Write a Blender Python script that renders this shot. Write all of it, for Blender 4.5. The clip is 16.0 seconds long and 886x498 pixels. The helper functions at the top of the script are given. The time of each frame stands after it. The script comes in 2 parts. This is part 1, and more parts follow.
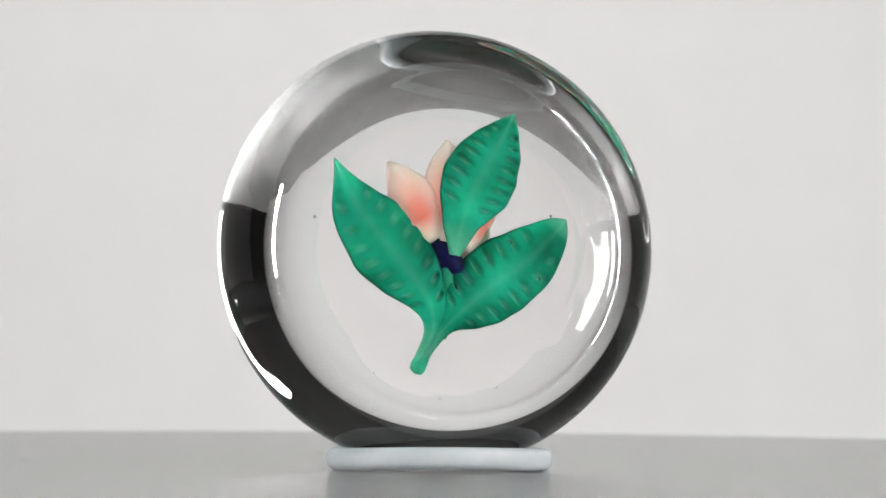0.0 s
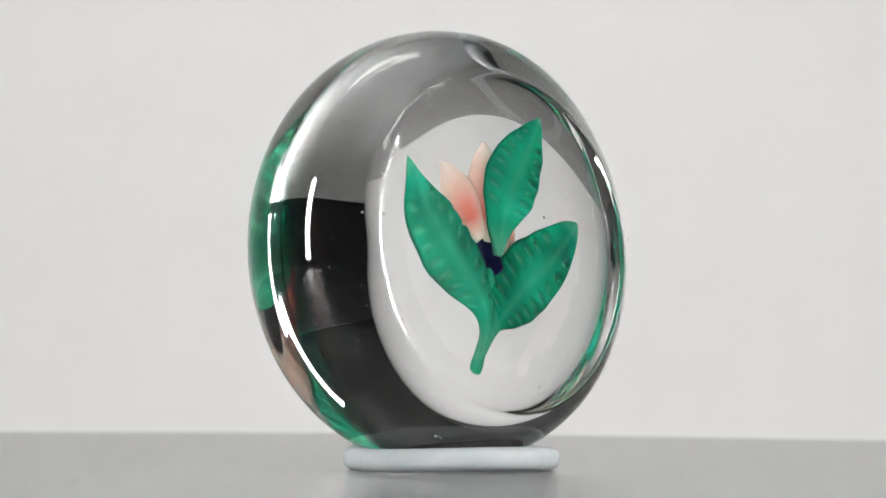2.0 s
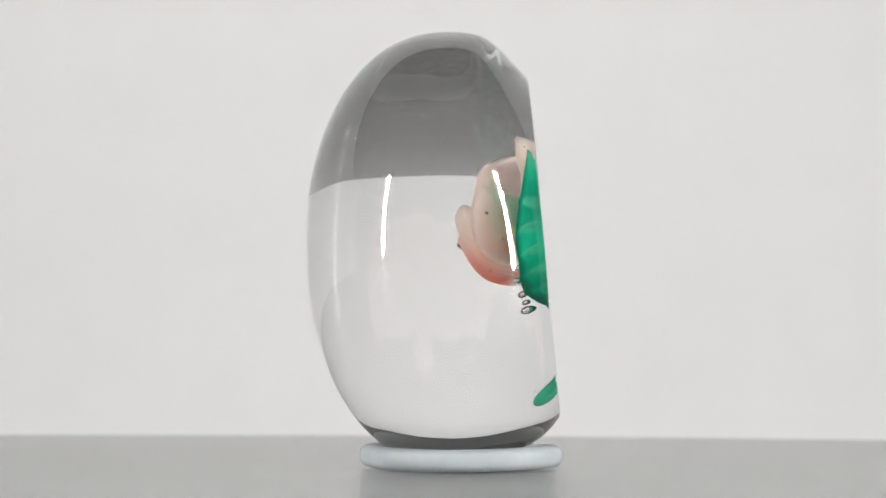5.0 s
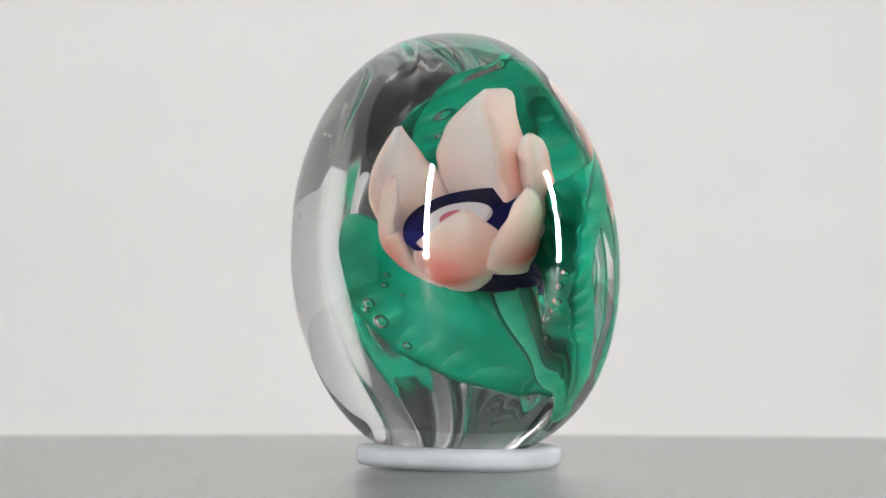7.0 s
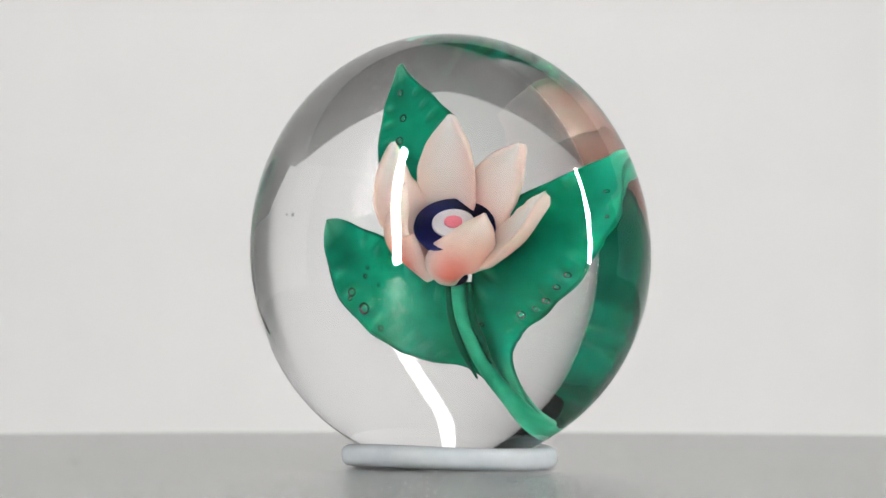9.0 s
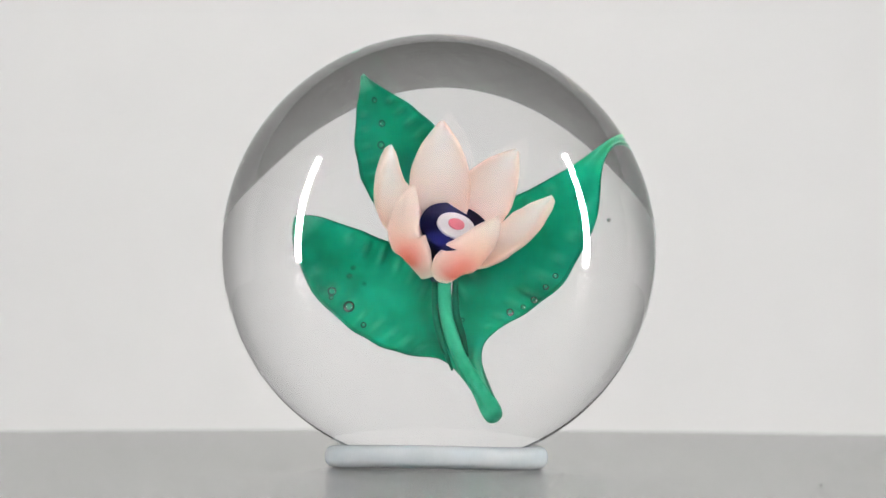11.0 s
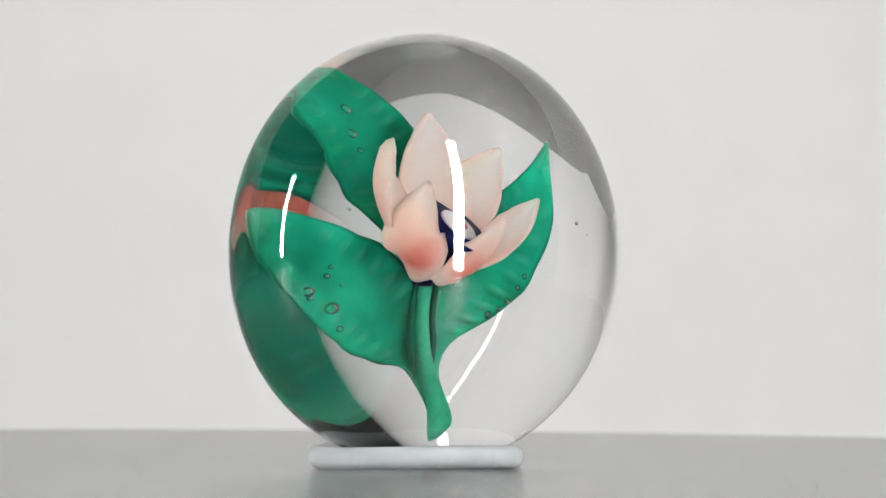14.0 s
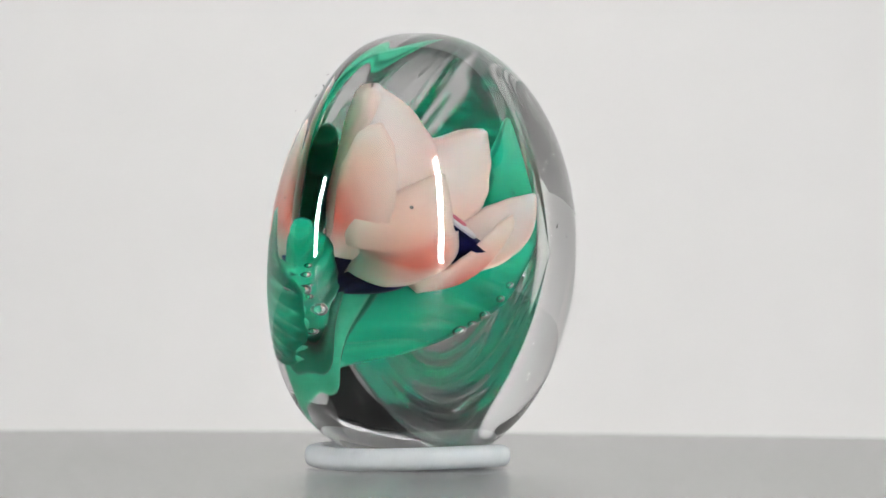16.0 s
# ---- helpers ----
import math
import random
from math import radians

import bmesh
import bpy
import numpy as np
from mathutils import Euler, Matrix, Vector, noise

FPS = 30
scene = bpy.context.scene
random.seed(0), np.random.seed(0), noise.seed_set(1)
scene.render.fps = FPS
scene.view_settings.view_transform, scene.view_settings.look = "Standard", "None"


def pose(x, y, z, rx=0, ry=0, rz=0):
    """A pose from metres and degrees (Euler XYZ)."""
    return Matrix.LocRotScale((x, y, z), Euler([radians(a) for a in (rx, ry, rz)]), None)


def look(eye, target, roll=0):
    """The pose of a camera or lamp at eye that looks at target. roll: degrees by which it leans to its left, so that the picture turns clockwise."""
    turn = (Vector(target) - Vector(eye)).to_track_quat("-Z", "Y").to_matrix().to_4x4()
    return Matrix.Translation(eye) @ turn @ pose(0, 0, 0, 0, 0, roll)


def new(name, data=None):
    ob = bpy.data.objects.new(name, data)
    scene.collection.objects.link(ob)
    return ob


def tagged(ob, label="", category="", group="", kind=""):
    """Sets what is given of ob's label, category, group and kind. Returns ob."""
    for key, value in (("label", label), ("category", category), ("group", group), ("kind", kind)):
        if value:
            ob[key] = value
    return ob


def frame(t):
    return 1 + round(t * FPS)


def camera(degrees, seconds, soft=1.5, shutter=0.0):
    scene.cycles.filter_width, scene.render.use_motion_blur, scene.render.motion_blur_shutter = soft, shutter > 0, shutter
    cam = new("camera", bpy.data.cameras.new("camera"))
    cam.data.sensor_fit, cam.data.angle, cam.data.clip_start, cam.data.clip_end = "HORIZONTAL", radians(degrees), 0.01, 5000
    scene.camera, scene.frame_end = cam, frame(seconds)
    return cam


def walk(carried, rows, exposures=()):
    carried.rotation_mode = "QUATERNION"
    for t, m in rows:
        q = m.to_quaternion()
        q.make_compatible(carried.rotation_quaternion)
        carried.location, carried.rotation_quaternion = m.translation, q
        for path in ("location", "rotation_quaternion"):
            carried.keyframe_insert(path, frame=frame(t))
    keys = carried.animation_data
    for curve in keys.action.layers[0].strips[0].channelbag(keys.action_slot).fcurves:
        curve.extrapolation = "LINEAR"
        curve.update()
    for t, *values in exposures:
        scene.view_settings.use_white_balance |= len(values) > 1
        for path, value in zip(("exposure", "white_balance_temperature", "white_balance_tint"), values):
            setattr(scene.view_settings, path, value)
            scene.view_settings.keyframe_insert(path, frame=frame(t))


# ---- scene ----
# ---------------------------------------------------------------- camera
cam = camera(16.37, 16.0, soft=1.5)
EYE = (0.0015, -0.5453, 0.0196)
VIEW = look(EYE, (0.0015, 0.0, 0.0385), 0.35)
walk(cam, [(0.0, VIEW), (16.0, VIEW)])
cam.data.dof.use_dof = True
cam.data.dof.focus_distance = 0.545
cam.data.dof.aperture_fstop = 42.0

# ---------------------------------------------------------------- motion numbers
RATE = 14.618          # degrees a second, anticlockwise from above
LEAD = 0.873           # seconds since the flat back faced the camera
LEAN = 1.48            # degrees by which the paperweight leans
U = 1e-4              # modelling unit inside the paperweight: 0.1 mm
HALF = 385.0          # radius of the disc, in units
DEEP = 259.0          # half depth of the dome
FACET = 295.0         # radius of the ground facet
YAW = 0.038           # slope of the facet across the disc
PITCH = 0.075         # slope of the facet from foot to head
MID = 387.0           # height of the disc's centre

# ---------------------------------------------------------------- light
world = bpy.data.worlds.new("world")
world.use_nodes = True
world.node_tree.nodes["Background"].inputs[0].default_value = (0.9, 0.95, 1.0, 1)
world.node_tree.nodes["Background"].inputs[1].default_value = 0.05
scene.world = world


def area_lamp(name, eye, target, sx, sy, power, colour=(1, 1, 1)):
    data = bpy.data.lights.new(name, "AREA")
    data.shape, data.size, data.size_y, data.energy, data.color = "RECTANGLE", sx, sy, power, colour
    ob = new(name, data)
    ob.matrix_world = look(eye, target)
    return ob


WASH_POWER = 6.75
STRIP_GLOW = 410.0
# two added lamps, kept out of sight and reflection, that brighten the backdrop
area_lamp("added_backdrop_wash", (0.0, 1.0, -0.5), (0.0, 1.5, 0.6), 9.8, 0.12, WASH_POWER, (1.0, 0.985, 0.96))
area_lamp("added_backdrop_top_light", (0.0, 0.8, 1.6), (0.0, 1.5, 1.3), 9.8, 0.4, 38.5, (1.0, 0.985, 0.96))
scene.view_settings.exposure = 0.05
# light that runs round inside the glass needs many turns
scene.cycles.max_bounces = scene.cycles.transmission_bounces = scene.cycles.glossy_bounces = 32

# ---------------------------------------------------------------- materials


def material(name):
    m = bpy.data.materials.new(name)
    m.use_nodes = True
    t = m.node_tree
    return m, t, t.nodes["Principled BSDF"]


def node(t, kind, **values):
    n = t.nodes.new(kind)
    for key, value in values.items():
        n.inputs[key].default_value = value
    return n


def ramp(t, stops):
    n = t.nodes.new("ShaderNodeValToRGB")
    e = n.color_ramp.elements
    while len(e) < len(stops):
        e.new(0.5)
    for item, (p, c) in zip(e, stops):
        item.position, item.color = p, (*c, 1)
    return n


def noisy(name, a, b, scale, rough=0.5, metal=0.0, bump=0.0, bump_scale=None, rough_span=0.0):
    """Two-scale noise between two colours, with bump and an uneven gloss."""
    m, t, p = material(name)
    co = t.nodes.new("ShaderNodeTexCoord")
    n1 = node(t, "ShaderNodeTexNoise", Scale=scale, Detail=6)
    n2 = node(t, "ShaderNodeTexNoise", Scale=scale * 9, Detail=3)
    mix = t.nodes.new("ShaderNodeMath")
    mix.operation = "MULTIPLY_ADD"
    mix.inputs[1].default_value = 0.35
    for n in (n1, n2):
        t.links.new(co.outputs["Object"], n.inputs["Vector"])
    t.links.new(n2.outputs["Fac"], mix.inputs[0])
    t.links.new(n1.outputs["Fac"], mix.inputs[2])
    r = ramp(t, [(0.45, a), (0.9, b)])
    t.links.new(mix.outputs[0], r.inputs[0])
    t.links.new(r.outputs[0], p.inputs["Base Color"])
    p.inputs["Roughness"].default_value, p.inputs["Metallic"].default_value = rough, metal
    if rough_span:
        mr = t.nodes.new("ShaderNodeMapRange")
        mr.inputs["To Min"].default_value, mr.inputs["To Max"].default_value = rough - rough_span, rough + rough_span
        t.links.new(n1.outputs["Fac"], mr.inputs["Value"])
        t.links.new(mr.outputs["Result"], p.inputs["Roughness"])
    if bump:
        n3 = node(t, "ShaderNodeTexNoise", Scale=bump_scale or scale * 20, Detail=4)
        t.links.new(co.outputs["Object"], n3.inputs["Vector"])
        bu = node(t, "ShaderNodeBump", Strength=bump, Distance=0.0005)
        t.links.new(n3.outputs["Fac"], bu.inputs["Height"])
        t.links.new(bu.outputs["Normal"], p.inputs["Normal"])
    return m


def glass_material(name, rough):
    m, t, p = material(name)
    p.inputs["Base Color"].default_value = (0.996, 0.999, 0.997, 1)
    p.inputs["Transmission Weight"].default_value = 1.0
    p.inputs["Roughness"].default_value = rough
    p.inputs["IOR"].default_value = 1.58
    return m


def bubble_material():
    m, t, p = material("trapped_air")
    p.inputs["Base Color"].default_value = (1, 1, 1, 1)
    p.inputs["Transmission Weight"].default_value = 1.0
    p.inputs["Roughness"].default_value = 0.0
    p.inputs["IOR"].default_value = 1 / 1.58
    return m


def leaf_material(name, dent_shine):
    """Opaque emerald glass; uv x runs along the leaf, uv y across it."""
    m, t, p = material(name)
    uv = t.nodes.new("ShaderNodeUVMap")
    sep = t.nodes.new("ShaderNodeSeparateXYZ")
    t.links.new(uv.outputs[0], sep.inputs[0])
    co = t.nodes.new("ShaderNodeTexCoord")
    n1 = node(t, "ShaderNodeTexNoise", Scale=75.0, Detail=4)
    t.links.new(co.outputs["Object"], n1.inputs["Vector"])
    base = ramp(t, [(0.32, (0.0008, 0.095, 0.053)), (0.5, (0.0022, 0.205, 0.118)), (0.68, (0.011, 0.35, 0.22))])
    t.links.new(n1.outputs["Fac"], base.inputs[0])

    def math(op, a, b=None, c=None):
        n = t.nodes.new("ShaderNodeMath")
        n.operation = op
        for k, v in enumerate((a, b, c)):
            if v is None:
                continue
            if isinstance(v, (int, float)):
                n.inputs[k].default_value = v
            else:
                t.links.new(v, n.inputs[k])
        return n.outputs[0]

    across = math("ABSOLUTE", math("SUBTRACT", sep.outputs[1], 0.5))
    rib = math("SUBTRACT", 1.0, math("MULTIPLY", across, 9.0 if dent_shine else 30.0))
    rib = math("MULTIPLY", math("MAXIMUM", rib, 0.0), 0.13 if dent_shine else 0.0)
    tipward = math("MULTIPLY", math("MAXIMUM", math("SUBTRACT", sep.outputs[0], 0.93), 0.0), 8.0)
    stemward = math("MULTIPLY", math("MAXIMUM", math("SUBTRACT", 0.22, sep.outputs[0]), 0.0), 2.5)
    light = math("ADD", math("ADD", rib, tipward), stemward)
    # pale colour on each dent stands in for its shine, fainter on the face
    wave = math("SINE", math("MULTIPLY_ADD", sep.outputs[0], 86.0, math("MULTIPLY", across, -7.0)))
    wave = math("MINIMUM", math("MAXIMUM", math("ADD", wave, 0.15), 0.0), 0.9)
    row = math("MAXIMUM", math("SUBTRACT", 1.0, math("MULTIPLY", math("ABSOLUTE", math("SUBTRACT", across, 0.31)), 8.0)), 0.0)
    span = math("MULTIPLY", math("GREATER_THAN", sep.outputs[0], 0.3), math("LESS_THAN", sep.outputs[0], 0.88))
    light = math("ADD", light, math("MULTIPLY", math("MULTIPLY", wave, row), math("MULTIPLY", span, 0.42 if dent_shine else 0.13)))
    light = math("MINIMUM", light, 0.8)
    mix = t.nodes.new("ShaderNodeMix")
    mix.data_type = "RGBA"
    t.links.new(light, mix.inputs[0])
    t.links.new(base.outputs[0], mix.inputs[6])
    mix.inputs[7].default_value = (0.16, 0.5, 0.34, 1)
    # a thin deeper green seam runs along the margin
    dark_line = t.nodes.new("ShaderNodeMix")
    dark_line.data_type = "RGBA"
    t.links.new(math("MINIMUM", math("MULTIPLY", math("MAXIMUM", math("SUBTRACT", across, 0.452), 0.0), 20.0), 0.6), dark_line.inputs[0])
    t.links.new(mix.outputs[2], dark_line.inputs[6])
    dark_line.inputs[7].default_value = (0.0005, 0.06, 0.035, 1)
    t.links.new(dark_line.outputs[2], p.inputs["Base Color"])
    p.inputs["Roughness"].default_value = 0.6
    p.inputs["Specular IOR Level"].default_value = 0.05
    p.inputs["Subsurface Weight"].default_value = 0.2
    p.inputs["Subsurface Radius"].default_value = (0.0006, 0.003, 0.002)
    p.inputs["Subsurface Scale"].default_value = 0.6
    return m


def petal_material(name, blush, margin, amount):
    m, t, p = material(name)
    uv = t.nodes.new("ShaderNodeUVMap")
    sep = t.nodes.new("ShaderNodeSeparateXYZ")
    t.links.new(uv.outputs[0], sep.inputs[0])
    co = t.nodes.new("ShaderNodeTexCoord")
    n1 = node(t, "ShaderNodeTexNoise", Scale=140.0, Detail=4)
    t.links.new(co.outputs["Object"], n1.inputs["Vector"])
    add = t.nodes.new("ShaderNodeMath")
    add.operation = "MULTIPLY_ADD"
    add.inputs[1].default_value = 0.22
    t.links.new(n1.outputs["Fac"], add.inputs[0])
    t.links.new(sep.outputs[0], add.inputs[2])
    r = ramp(t, blush)
    t.links.new(add.outputs[0], r.inputs[0])
    off = t.nodes.new("ShaderNodeMath")
    off.operation = "SUBTRACT"
    off.inputs[1].default_value = 0.5
    t.links.new(sep.outputs[1], off.inputs[0])
    sq = t.nodes.new("ShaderNodeMath")
    sq.operation = "MULTIPLY"
    t.links.new(off.outputs[0], sq.inputs[0])
    t.links.new(off.outputs[0], sq.inputs[1])
    grow = t.nodes.new("ShaderNodeMath")
    grow.operation = "MULTIPLY"
    grow.use_clamp = True
    grow.inputs[1].default_value = 4 * amount
    t.links.new(sq.outputs[0], grow.inputs[0])
    mix = t.nodes.new("ShaderNodeMix")
    mix.data_type = "RGBA"
    mix.inputs[7].default_value = (*margin, 1)
    t.links.new(grow.outputs[0], mix.inputs[0])
    t.links.new(r.outputs[0], mix.inputs[6])
    t.links.new(mix.outputs[2], p.inputs["Base Color"])
    p.inputs["Roughness"].default_value = 0.5
    p.inputs["Specular IOR Level"].default_value = 0.05
    p.inputs["Subsurface Weight"].default_value = 0.1
    p.inputs["Subsurface Radius"].default_value = (0.002, 0.001, 0.0008)
    p.inputs["Subsurface Scale"].default_value = 0.5
    return m


def glow_material(name, colour, strength):
    m, t, p = material(name)
    p.inputs["Base Color"].default_value = (0.8, 0.8, 0.8, 1)
    p.inputs["Emission Color"].default_value = (*colour, 1)
    p.inputs["Emission Strength"].default_value = strength
    return m


GLASS = glass_material("clear_crystal", 0.0)
GROUND_GLASS = glass_material("finely_ground_crystal", 0.03)
AIR = bubble_material()
LEAF_FRONT = leaf_material("emerald_leaf_face", False)
LEAF_BACK = leaf_material("emerald_leaf_back_dent_shine", True)
STEM = noisy("pale_emerald_stem", (0.006, 0.19, 0.1), (0.04, 0.36, 0.22), 130, 0.5)
GROOVE_SHADE = noisy("deep_emerald_groove_shade", (0.0005, 0.05, 0.028), (0.001, 0.09, 0.05), 160, 0.5)
PETAL_IN = petal_material("cream_petal", [(0.1, (0.89, 0.52, 0.41)), (0.4, (0.94, 0.75, 0.66)), (0.75, (0.96, 0.87, 0.82)), (1.0, (0.97, 0.92, 0.88))], (0.92, 0.59, 0.46), 0.55)
PETAL_OUT = petal_material("blushing_petal", [(0.2, (0.92, 0.72, 0.62)), (0.4, (0.78, 0.18, 0.13)), (0.58, (0.83, 0.3, 0.23)), (0.82, (0.92, 0.62, 0.5)), (1.0, (0.95, 0.8, 0.71))], (0.93, 0.76, 0.66), 0.85)
NAVY = noisy("navy_glass", (0.0015, 0.0015, 0.016), (0.004, 0.0045, 0.05), 150, 0.4)
WHITE_CANE = noisy("white_cane", (0.75, 0.72, 0.72), (0.85, 0.82, 0.82), 200, 0.5)
PINK_CANE = noisy("pink_cane", (0.55, 0.12, 0.17), (0.75, 0.25, 0.3), 300, 0.5)
BOARD = noisy("white_backdrop_paper", (0.448, 0.446, 0.447), (0.474, 0.472, 0.473), 3, 0.9)
PLATE = noisy("grey_satin_plate", (0.034, 0.034, 0.0335), (0.07, 0.07, 0.069), 320, 0.1, 0.0, 0.55, 1800, 0.06)
DARK = noisy("dark_grey_paint", (0.024, 0.024, 0.025), (0.034, 0.034, 0.035), 2, 0.8)
CEIL = noisy("grey_ceiling_paint", (0.035, 0.035, 0.035), (0.046, 0.046, 0.046), 2, 0.9)
FLOOR = noisy("dark_floor", (0.05, 0.05, 0.05), (0.08, 0.08, 0.08), 4, 0.6)
METAL = noisy("black_metal", (0.02, 0.02, 0.02), (0.035, 0.035, 0.035), 30, 0.45, 0.6)
for buried in (STEM, GROOVE_SHADE, NAVY, WHITE_CANE, PINK_CANE):
    buried.node_tree.nodes["Principled BSDF"].inputs["Specular IOR Level"].default_value = 0.05
GLOW = glow_material("lit_diffuser", (1.0, 0.985, 0.97), STRIP_GLOW)


def silicone():
    m, t, p = material("milky_silicone")
    n1 = node(t, "ShaderNodeTexNoise", Scale=160.0, Detail=3)
    co = t.nodes.new("ShaderNodeTexCoord")
    t.links.new(co.outputs["Object"], n1.inputs["Vector"])
    r = ramp(t, [(0.3, (0.225, 0.247, 0.258)), (0.7, (0.29, 0.31, 0.32))])
    t.links.new(n1.outputs["Fac"], r.inputs[0])
    t.links.new(r.outputs[0], p.inputs["Base Color"])
    p.inputs["Roughness"].default_value = 0.62
    p.inputs["Specular IOR Level"].default_value = 0.2
    p.inputs["Subsurface Weight"].default_value = 0.5
    p.inputs["Subsurface Radius"].default_value = (0.003, 0.0035, 0.004)
    p.inputs["Subsurface Scale"].default_value = 0.8
    p.inputs["Transmission Weight"].default_value = 0.68
    p.inputs["IOR"].default_value = 1.41
    return m


SILICONE = silicone()

# ---------------------------------------------------------------- mesh helpers


def mesh_from(bm, name, mats, smooth=True):
    me = bpy.data.meshes.new(name)
    bmesh.ops.recalc_face_normals(bm, faces=bm.faces)
    bm.to_mesh(me)
    bm.free()
    for m in mats if isinstance(mats, (list, tuple)) else [mats]:
        me.materials.append(m)
    for f in me.polygons:
        f.use_smooth = smooth
    return me


def part(name, bm, mats, parent, label="", smooth=True):
    ob = new(name, mesh_from(bm, name, mats, smooth))
    ob.parent = parent
    if label:
        tagged(ob, label)
    return ob


def box(bm, x0, x1, y0, y1, z0, z1, bevel=0.0):
    made = bmesh.ops.create_cube(bm, size=1, matrix=Matrix.Translation(((x0 + x1) / 2, (y0 + y1) / 2, (z0 + z1) / 2)) @ Matrix.Diagonal((x1 - x0, y1 - y0, z1 - z0, 1)))
    if bevel:
        edges = list({e for v in made["verts"] for e in v.link_edges})
        bmesh.ops.bevel(bm, geom=edges, offset=bevel, segments=2, affect="EDGES", profile=0.5)
    return bm


def P(u, v, w):
    """A point of the paperweight: u to its right seen from the dome, v up, w towards the dome."""
    return Vector((-u, w, v + MID)) * U


def spline(points, s):
    """Catmull-Rom through the points, s from 0 to 1."""
    pts = [Vector(p) for p in points]
    pts = [2 * pts[0] - pts[1]] + pts + [2 * pts[-1] - pts[-2]]
    n = len(pts) - 3
    k = min(int(s * n), n - 1)
    f = s * n - k
    a, b, c, d = pts[k:k + 4]
    return 0.5 * (2 * b + (c - a) * f + (2 * a - 5 * b + 4 * c - d) * f * f + (3 * b - a - 3 * c + d) * f ** 3)


def blend(table, s):
    """A smooth curve through a short table of (s, value), with no steps at the entries."""
    n = len(table)
    slope = []
    for k in range(n):
        a, b = table[max(0, k - 1)], table[min(n - 1, k + 1)]
        slope.append((b[1] - a[1]) / (b[0] - a[0]))
    for k in range(n - 1):
        (a, x), (b, y) = table[k], table[k + 1]
        if s <= b or k == n - 2:
            h = b - a
            f = (s - a) / h
            return max(0.5, (2 * f ** 3 - 3 * f * f + 1) * x + (f ** 3 - 2 * f * f + f) * h * slope[k] + (3 * f * f - 2 * f ** 3) * y + (f ** 3 - f * f) * h * slope[k + 1])


def revolve(bm, profile, turns, place):
    """A closed body of revolution: profile of (r, w), both ends at r = 0."""
    rings = []
    for r, w in profile:
        if r < 1e-6:
            rings.append([bm.verts.new(place(0, 0, w))])
        else:
            rings.append([bm.verts.new(place(r * math.cos(2 * math.pi * k / turns), r * math.sin(2 * math.pi * k / turns), w)) for k in range(turns)])
    for a, b in zip(rings, rings[1:]):
        for k in range(turns):
            j = (k + 1) % turns
            if len(a) == 1:
                bm.faces.new((a[0], b[k], b[j]))
            elif len(b) == 1:
                bm.faces.new((a[k], b[0], a[j]))
            else:
                bm.faces.new((a[k], b[k], b[j], a[j]))
    return bm


def blade(mid, widths, thick, facing, cup=0.0, ripple=0.0, seed=0, lengthwise=30, across=14, dent=0.0):
    """A leaf or petal: a thick, cupped blade along a curve. facing(p) is the way its face looks; uv x along, uv y across."""
    rnd = random.Random(seed)
    ph = rnd.random() * 6
    bm = bmesh.new()
    uv = bm.loops.layers.uv.new("UVMap")
    sheets = {}
    coords = {}
    for side in (1, -1):
        grid = []
        for i in range(lengthwise + 1):
            s = i / lengthwise
            p = spline(mid, s)
            tan = (spline(mid, min(1, s + 0.02)) - spline(mid, max(0, s - 0.02))).normalized()
            nor = facing(p)
            nor = (nor - tan * nor.dot(tan)).normalized()
            wid = nor.cross(tan)
            half = blend(widths, s)
            th = thick * min(1.0, half / 18.0 + 0.15)
            row = []
            for j in range(across + 1):
                c = -1 + 2 * j / across
                edge = half * (1 + 0.5 * ripple * math.sin(s * 40 + ph + (2 if c > 0 else 0)) * abs(c) ** 3)
                q = p + wid * c * edge + nor * (cup * half * c * c)
                q += nor * side * th * math.sqrt(max(0.0, 1 - c * c)) * (0.75 if side > 0 else 1.0)
                q += nor * ripple * (55 * math.sin(s * 34 + ph * 2 + c) * c * c + 60 * math.sin(s * 13 + c * 5 + ph))
                if dent and 0.28 < s < 0.9:
                    beat = max(0.0, math.sin(s * 86 - abs(c) * 3.5))
                    q += nor * dent * (1.0 if side < 0 else 0.42) * beat * math.exp(-((abs(c) - 0.66) / 0.2) ** 2)
                rim = j in (0, across) or i in (0, lengthwise)
                key = (i, j)
                if rim and key in coords:
                    row.append(coords[key])
                    continue
                v = bm.verts.new(P(*q))
                if rim:
                    coords[key] = v
                row.append(v)
            grid.append(row)
        sheets[side] = grid
    for side, grid in sheets.items():
        for i in range(lengthwise):
            for j in range(across):
                quad = [(i, j), (i + 1, j), (i + 1, j + 1), (i, j + 1)]
                f = bm.faces.new([grid[a][b] for a, b in (quad if side < 0 else quad[::-1])])
                f.material_index = 0 if side > 0 else 1
                for loop, (a, b) in zip(f.loops, quad if side < 0 else quad[::-1]):
                    loop[uv].uv = (a / lengthwise, b / across)
    return bm


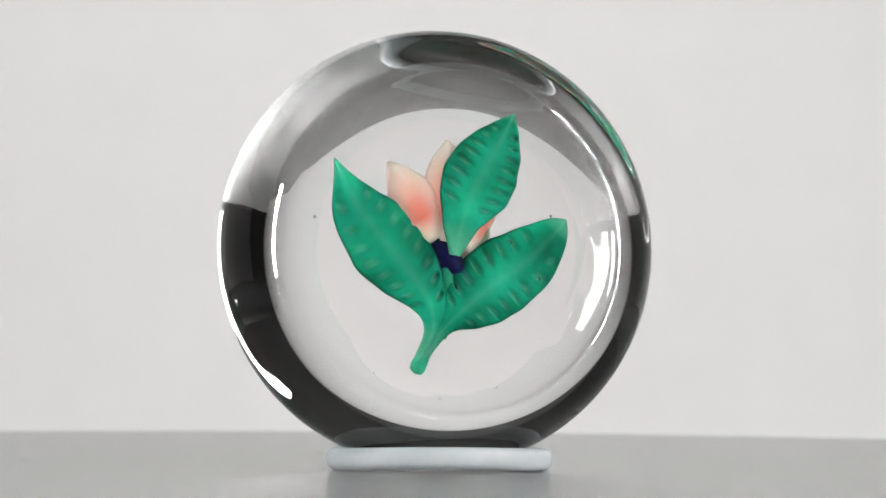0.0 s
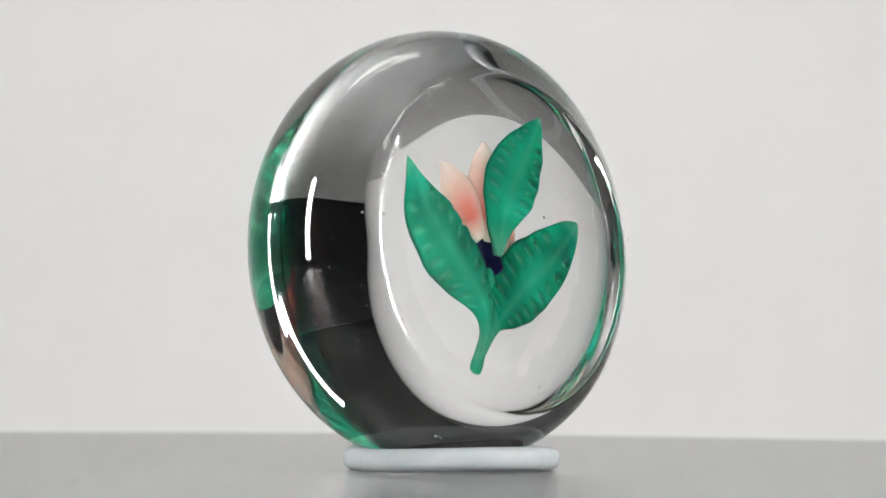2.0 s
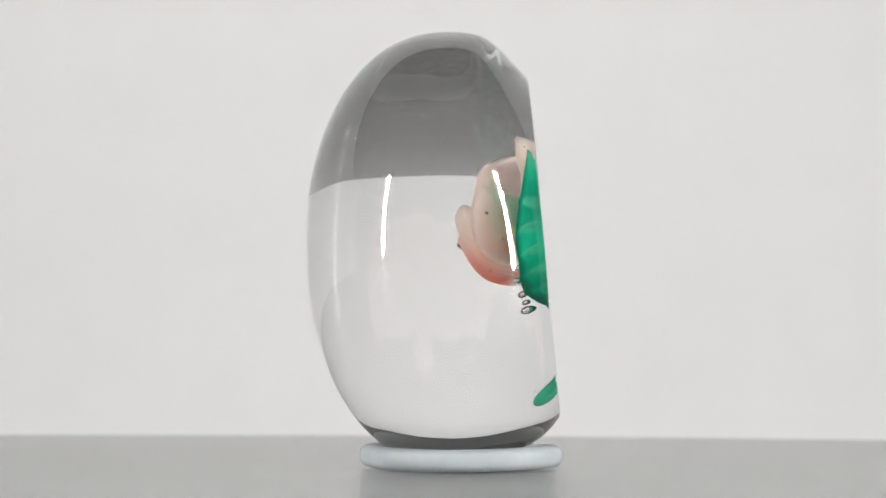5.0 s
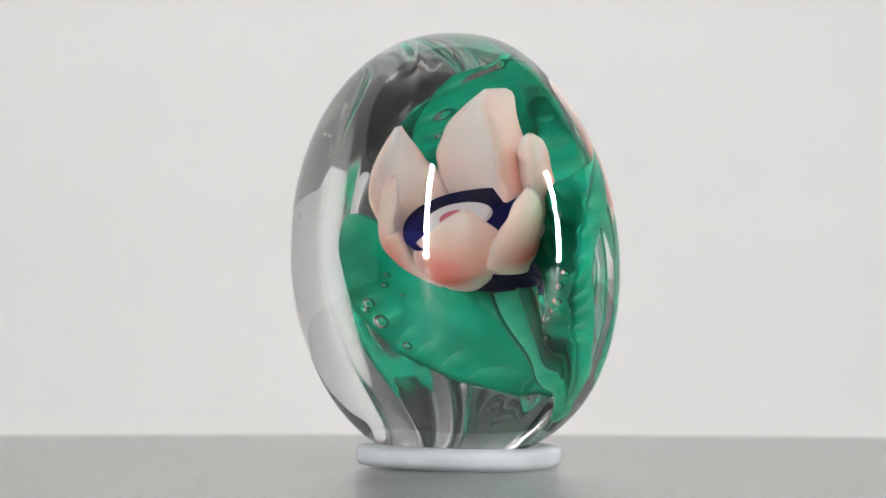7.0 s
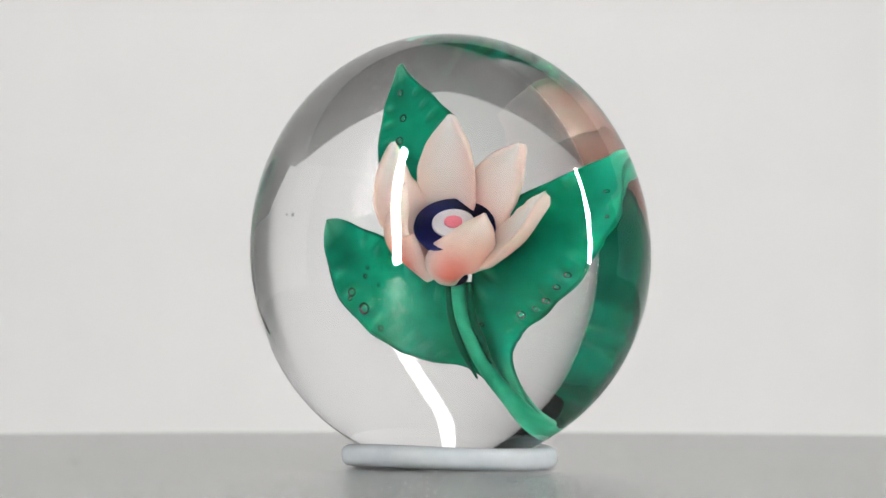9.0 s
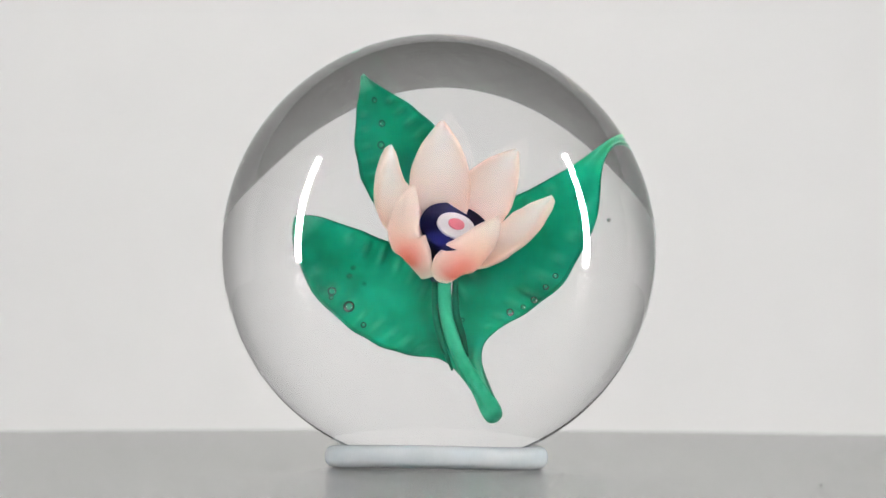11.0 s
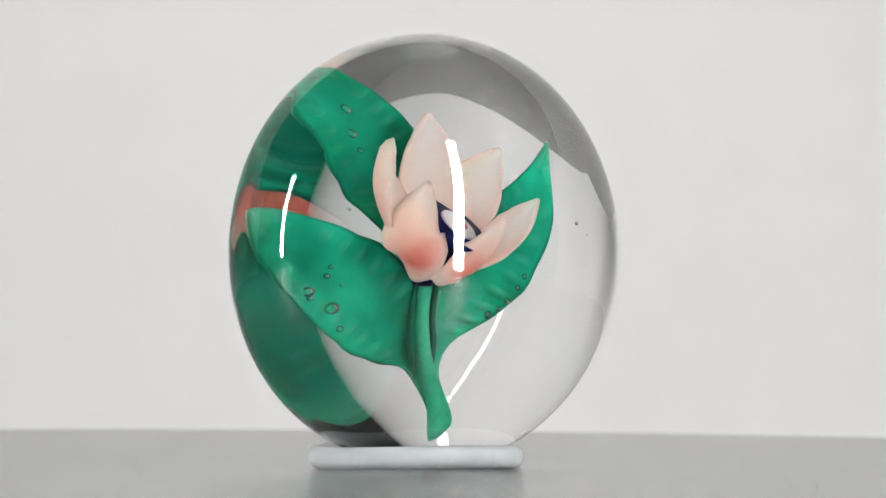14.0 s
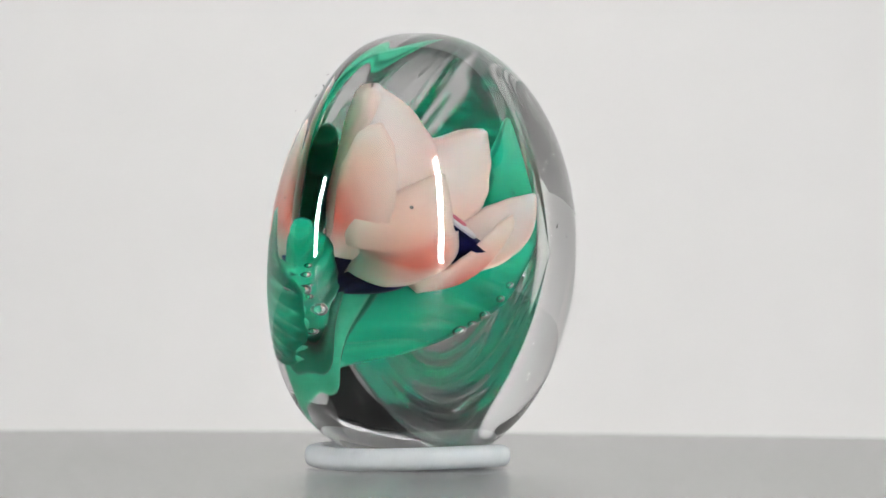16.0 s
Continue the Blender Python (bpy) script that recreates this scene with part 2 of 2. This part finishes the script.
def tube(points, radii, turns=20, steps=70):
    bm = bmesh.new()
    rings = []
    for i in range(steps + 1):
        s = i / steps
        p = spline(points, s)
        tan = (spline(points, min(1, s + 0.02)) - spline(points, max(0, s - 0.02))).normalized()
        a = tan.cross(Vector((0.1, 0.2, 1))).normalized()
        b = tan.cross(a)
        r = blend(radii, s)
        rings.append([bm.verts.new(P(*(p + a * r * math.cos(k * 2 * math.pi / turns) + b * r * math.sin(k * 2 * math.pi / turns)))) for k in range(turns)])
    for a, b in zip(rings, rings[1:]):
        for k in range(turns):
            bm.faces.new((a[k], a[(k + 1) % turns], b[(k + 1) % turns], b[k]))
    bm.faces.new(rings[0])
    bm.faces.new(rings[-1][::-1])
    return bm


# ---------------------------------------------------------------- room


def structure(name, x0, x1, y0, y1, z0, z1, mat, label):
    ob = new(name, mesh_from(box(bmesh.new(), x0, x1, y0, y1, z0, z1), name, mat, False))
    return tagged(ob, label, name.split("_")[0], kind="structure")


TABLE_DROP = -0.75
structure("floor", -5.2, 5.2, -2.9, 2.2, TABLE_DROP - 0.1, TABLE_DROP, FLOOR, "dark grey matt floor of the studio")
structure("ceiling", -5.2, 5.2, -2.9, 2.2, 1.9, 2.0, CEIL, "plain grey painted ceiling over the table")
structure("wall_north", -5.2, 5.2, 2.1, 2.2, TABLE_DROP, 1.9, DARK, "dark grey wall behind the backdrop")
structure("wall_south", -5.2, 5.2, -2.9, -2.8, TABLE_DROP, 1.9, DARK, "dark grey wall behind the camera")
structure("wall_west", -5.2, -5.1, -2.8, 2.1, TABLE_DROP, 1.9, DARK, "dark grey side wall of the studio")
structure("wall_east", 5.1, 5.2, -2.8, 2.1, TABLE_DROP, 1.9, DARK, "dark grey side wall of the studio")

BACK_Y, BACK_TOP, BACK_HALF, BACK_END = 1.5, 1.88, 5.0, 0.3


def backdrop():
    """A white paper sweep: a wide back with rounded corners and both ends brought forward."""
    bm = bmesh.new()
    line = [(-BACK_HALF, BACK_END)]
    bend = 0.5
    for side in (-1, 1):
        for k in range(13):
            a = math.pi / 2 * (k / 12 if side < 0 else 1 - k / 12)
            line.append((side * (BACK_HALF - bend + bend * math.cos(a)), BACK_Y - bend + bend * math.sin(a)))
    line.append((BACK_HALF, BACK_END))
    rows = []
    for k, (x, y) in enumerate(line):
        (xa, ya), (xb, yb) = line[max(0, k - 1)], line[min(len(line) - 1, k + 1)]
        n = Vector((ya - yb, xb - xa, 0)).normalized() * 0.008
        rows.append([bm.verts.new((px, py, pz)) for px, py in ((x, y), (x + n.x, y + n.y)) for pz in (TABLE_DROP, BACK_TOP)])
    for p, q in zip(rows, rows[1:]):
        for i, j in ((0, 1), (1, 3), (3, 2), (2, 0)):
            bm.faces.new((p[i], p[j], q[j], q[i]))
    bm.faces.new((rows[0][0], rows[0][1], rows[0][3], rows[0][2]))
    bm.faces.new((rows[-1][0], rows[-1][2], rows[-1][3], rows[-1][1]))
    return tagged(new("backdrop", mesh_from(bm, "backdrop", BOARD, False)), "plain off-white paper sweep standing behind and beside the table", "backdrop", kind="structure")


backdrop()


WARP = ((-0.000171, math.cos, 1), (-0.000275, math.sin, 1), (0.000373, math.cos, 2), (-0.000011, math.sin, 2))


def turntable():
    """A wide flat plate with a rounded rim on a drum."""
    top = new("turntable")
    tagged(top, "flat grey satin turntable plate under the paperweight", "turntable")
    R = 0.262
    prof = [(0, 0.0)] + [(R * k / 12, 0.0) for k in range(1, 12)] + [(R - 0.003, 0.0)]
    prof += [(R - 0.003 + 0.003 * math.sin(a * math.pi / 12), -0.003 + 0.003 * math.cos(a * math.pi / 12)) for a in range(1, 13)]
    prof += [(R * k / 12, -0.006) for k in range(11, 0, -1)] + [(0, -0.006)]

    def warped(a, b, w):
        far = math.pi / 2 - math.atan2(b, a)
        lift = sum(1.3 * c * f(k * far) for c, f, k in WARP)
        return Vector((a, b, w + lift * ((a * a + b * b) / (R * R)) ** 1.5))

    part("plate", revolve(bmesh.new(), prof, 180, warped), PLATE, top)
    rnd = random.Random(11)
    grains = [(0.0, 0.0, 0.00022)] + [(rnd.uniform(0.05, 0.22), rnd.uniform(0, 6.28), rnd.uniform(0.00007, 0.00016)) for _ in range(34)]
    for k, (far, turn, size) in enumerate(grains):
        x, y = (-0.1346, 0.0207) if k == 0 else (far * math.cos(turn), far * math.sin(turn))
        bm = bmesh.new()
        bmesh.ops.create_icosphere(bm, subdivisions=1, radius=size, matrix=Matrix.Translation(warped(x, y, size * 0.5)) @ Matrix.Diagonal((1.5, 1, 0.6, 1)))
        part("dust_grain", bm, METAL, top)
    prof = [(0, -0.006), (0.12, -0.006), (0.12, -0.03), (0, -0.03)]
    part("drum", revolve(bmesh.new(), prof, 64, lambda a, b, w: Vector((a, b, w))), METAL, top, "black drum of the turntable", smooth=False)
    return top


def table():
    top = new("table")
    tagged(top, "plain dark table that carries the turntable", "table")
    part("tabletop", box(bmesh.new(), -0.3, 0.3, -0.3, 0.3, -0.06, -0.03, 0.003), DARK, top, smooth=False)
    for x in (-0.26, 0.26):
        for y in (-0.26, 0.26):
            part("leg", box(bmesh.new(), x - 0.02, x + 0.02, y - 0.02, y + 0.02, TABLE_DROP, -0.06, 0.002), METAL, top, smooth=False)
    return top


STRIP_FAR = 0.75
# turn from the camera, width, foot and head of the two lit panels
STRIPS = {-1: (59.0, 0.041, -0.02, 0.48), 1: (55.5, 0.05, -0.045, 0.56)}


def strip_light(side):
    """An upright lit panel in a black frame on a stand, turned to the turntable."""
    turn, wide, low, high = STRIPS[side]
    az = radians(turn) * side
    x, y = STRIP_FAR * math.sin(az), -STRIP_FAR * math.cos(az)
    top = new("strip_light")
    tagged(top, "tall narrow lit softbox on a black stand", "studio light", "strip lights beside the camera")
    top.matrix_world = Matrix.Translation((x, y, 0)) @ Matrix.Rotation(math.atan2(x, -y), 4, "Z")
    w = wide / 2
    part("diffuser", box(bmesh.new(), -w, w, 0.0, 0.006, low, high, 0.002), GLOW, top, "white glowing diffuser panel", smooth=False)
    part("housing", box(bmesh.new(), -w - 0.006, w + 0.006, -0.04, -0.001, low - 0.006, high + 0.006, 0.003), METAL, top, "black light housing", smooth=False)
    part("pole", revolve(bmesh.new(), [(0, TABLE_DROP + 0.02), (0.012, TABLE_DROP + 0.02), (0.012, low), (0, low)], 16, lambda a, b, c: Vector((a, b - 0.03, c))), METAL, top)
    part("foot", revolve(bmesh.new(), [(0, TABLE_DROP), (0.14, TABLE_DROP), (0.14, TABLE_DROP + 0.015), (0.02, TABLE_DROP + 0.03), (0, TABLE_DROP + 0.03)], 32, lambda a, b, c: Vector((a, b - 0.03, c))), METAL, top)
    return top


strip_light(1)
strip_light(-1)
table()
TURN = turntable()

# ---------------------------------------------------------------- paperweight


def glass_profile():
    """(r, w) from the dome's apex round to the slightly hollow ground facet."""
    out = []
    cut = math.asin((FACET + 6) / HALF)
    end = math.pi - cut
    n = 110
    for i in range(n + 1):
        a = end * i / n
        c = abs(math.cos(a))
        w = (DEEP - 12) * c ** (2 / 2.2) + 12 * c ** 0.4 if a < math.pi / 2 else -DEEP * c ** (2 / 2.2)
        out.append((HALF * math.sin(a), w))
    r0, w0 = out[-1]
    hollow = 1250.0
    wf = w0 - 4
    r1 = FACET - 7
    wf1 = wf
    corner = (FACET + 1, wf - 0.5)
    for i in range(1, 12):
        f = i / 12
        out.append(((1 - f) ** 2 * r0 + 2 * f * (1 - f) * corner[0] + f * f * r1, (1 - f) ** 2 * w0 + 2 * f * (1 - f) * corner[1] + f * f * wf1))
    # the middle is ground hollow, the outer part of the face falls off a little
    n = 72
    rise = 0.0
    for i in range(0, n + 1):
        r = r1 * (1 - i / n)
        slope = min(r / hollow, max(0.164 - 0.0032 * (r - 205), -0.06 - 0.0003 * (r - 273)))
        rise += r1 / n * slope if i else 0.0
        out.append((r, wf + rise))
    out[0] = (0, DEEP)
    return out


AXIS = Vector((0.36, 0.72, 0.56)).normalized()
CORE = Vector((-4, -31, -95))


def paperweight():
    top = new("paperweight")
    tagged(top, "clear glass paperweight enclosing a pink flower and green leaves", "paperweight")

    def ground(a, b, w):
        """The ground back is a little uneven, the polished dome is not."""
        f = min(1.0, max(0.0, (20 - w) / 120))
        amp = f * (0.2 if math.hypot(a, b) < FACET - 7 else 0.35)
        k = amp * noise.noise(Vector((a, b, w)) / 65)
        g = min(1.0, max(0.0, (-50 - w) / 115))
        g *= g * (3 - 2 * g)
        if w > 0:
            w = w * 0.982 + 3.4 * math.sin(math.pi * min(1.0, math.hypot(a, b) / HALF))
        else:
            w = w * 0.95 + g * (b * PITCH - a * YAW)
        return P(a * (1.005 + k / HALF) - 0.02 * w, b * (1 + k / HALF), w + k)

    bm = revolve(bmesh.new(), glass_profile(), 256, ground)
    for f in bm.faces:
        mid = f.calc_center_median()
        if mid.y < 0 and math.hypot(mid.x / 1.005, mid.z - MID * U) < (FACET - 5) * U:
            f.material_index = 1
    part("glass_body", bm, [GLASS, GROUND_GLASS], top, "clear polished glass disc with one flat face")

    front = lambda p: Vector((0, 0, 1))
    leaves = [
        ([(64, -212, -116), (38, -150, -124), (44, -100, -124), (78, -48, -118), (124, 4, -112), (173, 63, -112), (212, 141, -121)],
         [(0, 8), (0.17, 15), (0.33, 34), (0.5, 60), (0.66, 70), (0.83, 48), (0.94, 15), (1, 1)], 0.36, 1),
        ([(60, -212, -115), (16, -148, -119), (-30, -104, -114), (-82, -62, -106), (-142, -18, -102), (-205, 49, -105)],
         [(0, 8), (0.2, 15), (0.4, 52), (0.6, 68), (0.8, 58), (0.93, 32), (0.98, 14), (1, 1)], 0.3, 2),
        ([(-4, -20, -116), (-18, 48, -120), (-48, 116, -120), (-79, 176, -118), (-106, 229, -117)],
         [(0, 10), (0.2, 34), (0.45, 65), (0.68, 56), (0.87, 28), (0.95, 12), (1, 2)], 0.28, 3)]
    for mid, widths, cup, seed in leaves:
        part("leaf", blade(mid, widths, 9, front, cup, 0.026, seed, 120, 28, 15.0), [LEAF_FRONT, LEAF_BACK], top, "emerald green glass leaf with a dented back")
    stem = [(8, -20, -92), (7, -90, -98), (24, -150, -106), (50, -194, -110), (68, -227, -111)]
    part("stem", tube(stem, [(0, 10), (0.4, 10), (0.7, 11), (0.9, 14), (0.96, 12.5), (0.985, 9), (1, 2)]), STEM, top, "pale green glass stem")
    # dark tubes stand in for the shaded grooves and denser green beside the stem
    for shift, low in ((-15, -168), (15, -150)):
        dark_line = [(8 + shift, -44, -92), (7 + shift, -90, -97), (14 + shift, (low - 90) / 2, -101), (24 + 0.75 * shift, low, -106)]
        part("stem_groove_shade", tube(dark_line, [(0, 4), (0.3, 5), (0.7, 4.5), (1, 1.5)], 12, 40), GROOVE_SHADE, top, "dark green line for the shaded, denser groove beside the stem")

    # middle line from base to tip, half width, the way the inner face looks
    petals = [
        ([(4, 0, -96), (3, 60, -92), (4, 127, -80), (6, 186, -66)], 45, (-0.05, -0.5, 0.85)),
        ([(-22, -8, -86), (-56, 42, -68), (-78, 94, -54), (-69, 156, -40)], 37, (0.72, -0.3, 0.55)),
        ([(28, 4, -94), (56, 52, -94), (84, 98, -84), (114, 143, -63)], 42, (-0.4, -0.35, 0.85)),
        ([(34, -22, -80), (86, -2, -66), (134, 34, -54), (170, 76, -42)], 33, (-0.5, 0.45, 0.7)),
        ([(-16, -38, -70), (-40, -8, -34), (-56, 30, -22), (-32, 99, -9)], 43, (0.72, 0.05, -0.65)),
        ([(6, -42, -66), (32, -28, -34), (64, 0, -27), (96, 49, -12)], 42, (-0.55, 0.6, -0.58))]
    for k, (mid, half, face) in enumerate(petals):
        widths = [(0, 0.42 * half), (0.33, 0.92 * half), (0.58, half), (0.82, 0.64 * half), (1, 3)]
        part("petal", blade(mid, widths, 11, lambda p: Vector(face).normalized(), 0.36, 0.014, 20 + k, 30, 18), [PETAL_IN, PETAL_OUT], top, "cream and pink glass petal")

    def on_axis(a, b, w):
        side = AXIS.cross(Vector((1, 0, 0))).normalized()
        other = AXIS.cross(side)
        return P(*(CORE + AXIS * w + side * a + other * b))

    part("core", revolve(bmesh.new(), [(0, -22), (12, -20), (18, 0), (30, 45), (55, 82), (54, 89), (0, 91)], 48, on_axis), NAVY, top, "navy blue glass flower centre")
    bm = bmesh.new()
    bmesh.ops.create_uvsphere(bm, u_segments=24, v_segments=14, radius=1.0, matrix=Matrix.Translation(P(4, -36, -86)) @ Matrix.Diagonal((19 * U, 20 * U, 14 * U, 1)))
    part("calyx", bm, NAVY, top, "dark blue base of the flower")
    part("eye_ring", revolve(bmesh.new(), [(0, 90), (29, 90), (29, 93), (27, 94), (0, 96)], 40, on_axis), WHITE_CANE, top, "white ring in the flower centre")
    part("eye", revolve(bmesh.new(), [(0, 93), (12.5, 94), (12.5, 96.5), (11, 97.5), (0, 98)], 32, on_axis), PINK_CANE, top, "pink dot in the flower centre")
    for u, v, w, r in [(-133, -80, -74, 7), (-157, -57, -83, 5.5), (-158, -66, -78, 3), (-133, -36, -86, 3), (-128, -24, -86, 2.5), (-112, -48, -88, 2),
                       (100, -90, -81, 4.5), (133, -72, -84, 4), (150, -54, -82, 3.5), (163, -38, -84, 3.5), (-82, 178, -98, 4), (-84, 150, -96, 4.5), 
                       (-112, -106, -84, 3.5), (-60, -112, -104, 2.5), (-104, 6, -98, 3.5), (-78, 130, -94, 3), (-92, 206, -104, 3), (30, -100, -104, 2.5),
                       (118, -82, -84, 3), (186, 70, -104, 2), (-210, 60, 60, 2.2), (240, 40, -60, 2)]:
        bm = bmesh.new()
        bmesh.ops.create_icosphere(bm, subdivisions=3, radius=1.2 * r * U, matrix=Matrix.Translation(P(u, v, w)))
        part("bubble", bm, AIR, top)
    rnd = random.Random(5)
    for _ in range(46):
        a, r = rnd.uniform(0, 2 * math.pi), rnd.uniform(250, 362)
        edge = -DEEP * max(0.0, 1 - (r / HALF) ** 2) ** 0.45
        bm = bmesh.new()
        bmesh.ops.create_icosphere(bm, subdivisions=2, radius=rnd.uniform(0.7, 1.7) * U, matrix=Matrix.Translation(P(r * math.cos(a), r * math.sin(a), max(edge + 5, -150) + rnd.uniform(0, 30))))
        part("seed_bubble", bm, AIR, top)
    return top


def support_ring():
    """A soft ring, a little oval and wavy."""
    top = new("support_ring")
    tagged(top, "milky translucent silicone ring under the paperweight", "ring")
    bm = bmesh.new()
    rows, turns, n = [], 128, 24
    for k in range(turns):
        a = 2 * math.pi * k / turns
        rx, ry = 177 * U, 157 * U
        lift = 2.6 * U * (1 + math.cos(2 * a - 2.86))
        row = []
        for j in range(n):
            b = 2 * math.pi * j / n
            cr, cz = math.cos(b), math.sin(b)
            cr = math.copysign(abs(cr) ** 0.75, cr) * 22 * U
            cz = math.copysign(abs(cz) ** 0.75, cz) * 19.5 * U
            row.append(bm.verts.new(((rx + cr) * math.cos(a), (ry + cr) * math.sin(a) - 49 * U, 20 * U + cz + lift)))
        rows.append(row)
    for k in range(turns):
        a, b = rows[k], rows[(k + 1) % turns]
        for j in range(n):
            bm.faces.new((a[j], b[j], b[(j + 1) % n], a[(j + 1) % n]))
    part("band", bm, SILICONE, top)
    return top


WEIGHT = paperweight()
RING = support_ring()


def motions():
    times = [k * 0.5 for k in range(33)]
    seat = pose(-0.0009, -0.0031 - MID * U * math.sin(radians(LEAN)), -0.0003, -LEAN, 0.8, 0)
    spin = [(t, pose(0, 0, 0, 0, 0, RATE * (t + LEAD))) for t in times]
    walk(WEIGHT, [(t, m @ seat) for t, m in spin])
    sunk = [(t, pose(0, 0, -0.0004) @ m) for t, m in spin]
    walk(RING, sunk)
    walk(TURN, sunk)


motions()
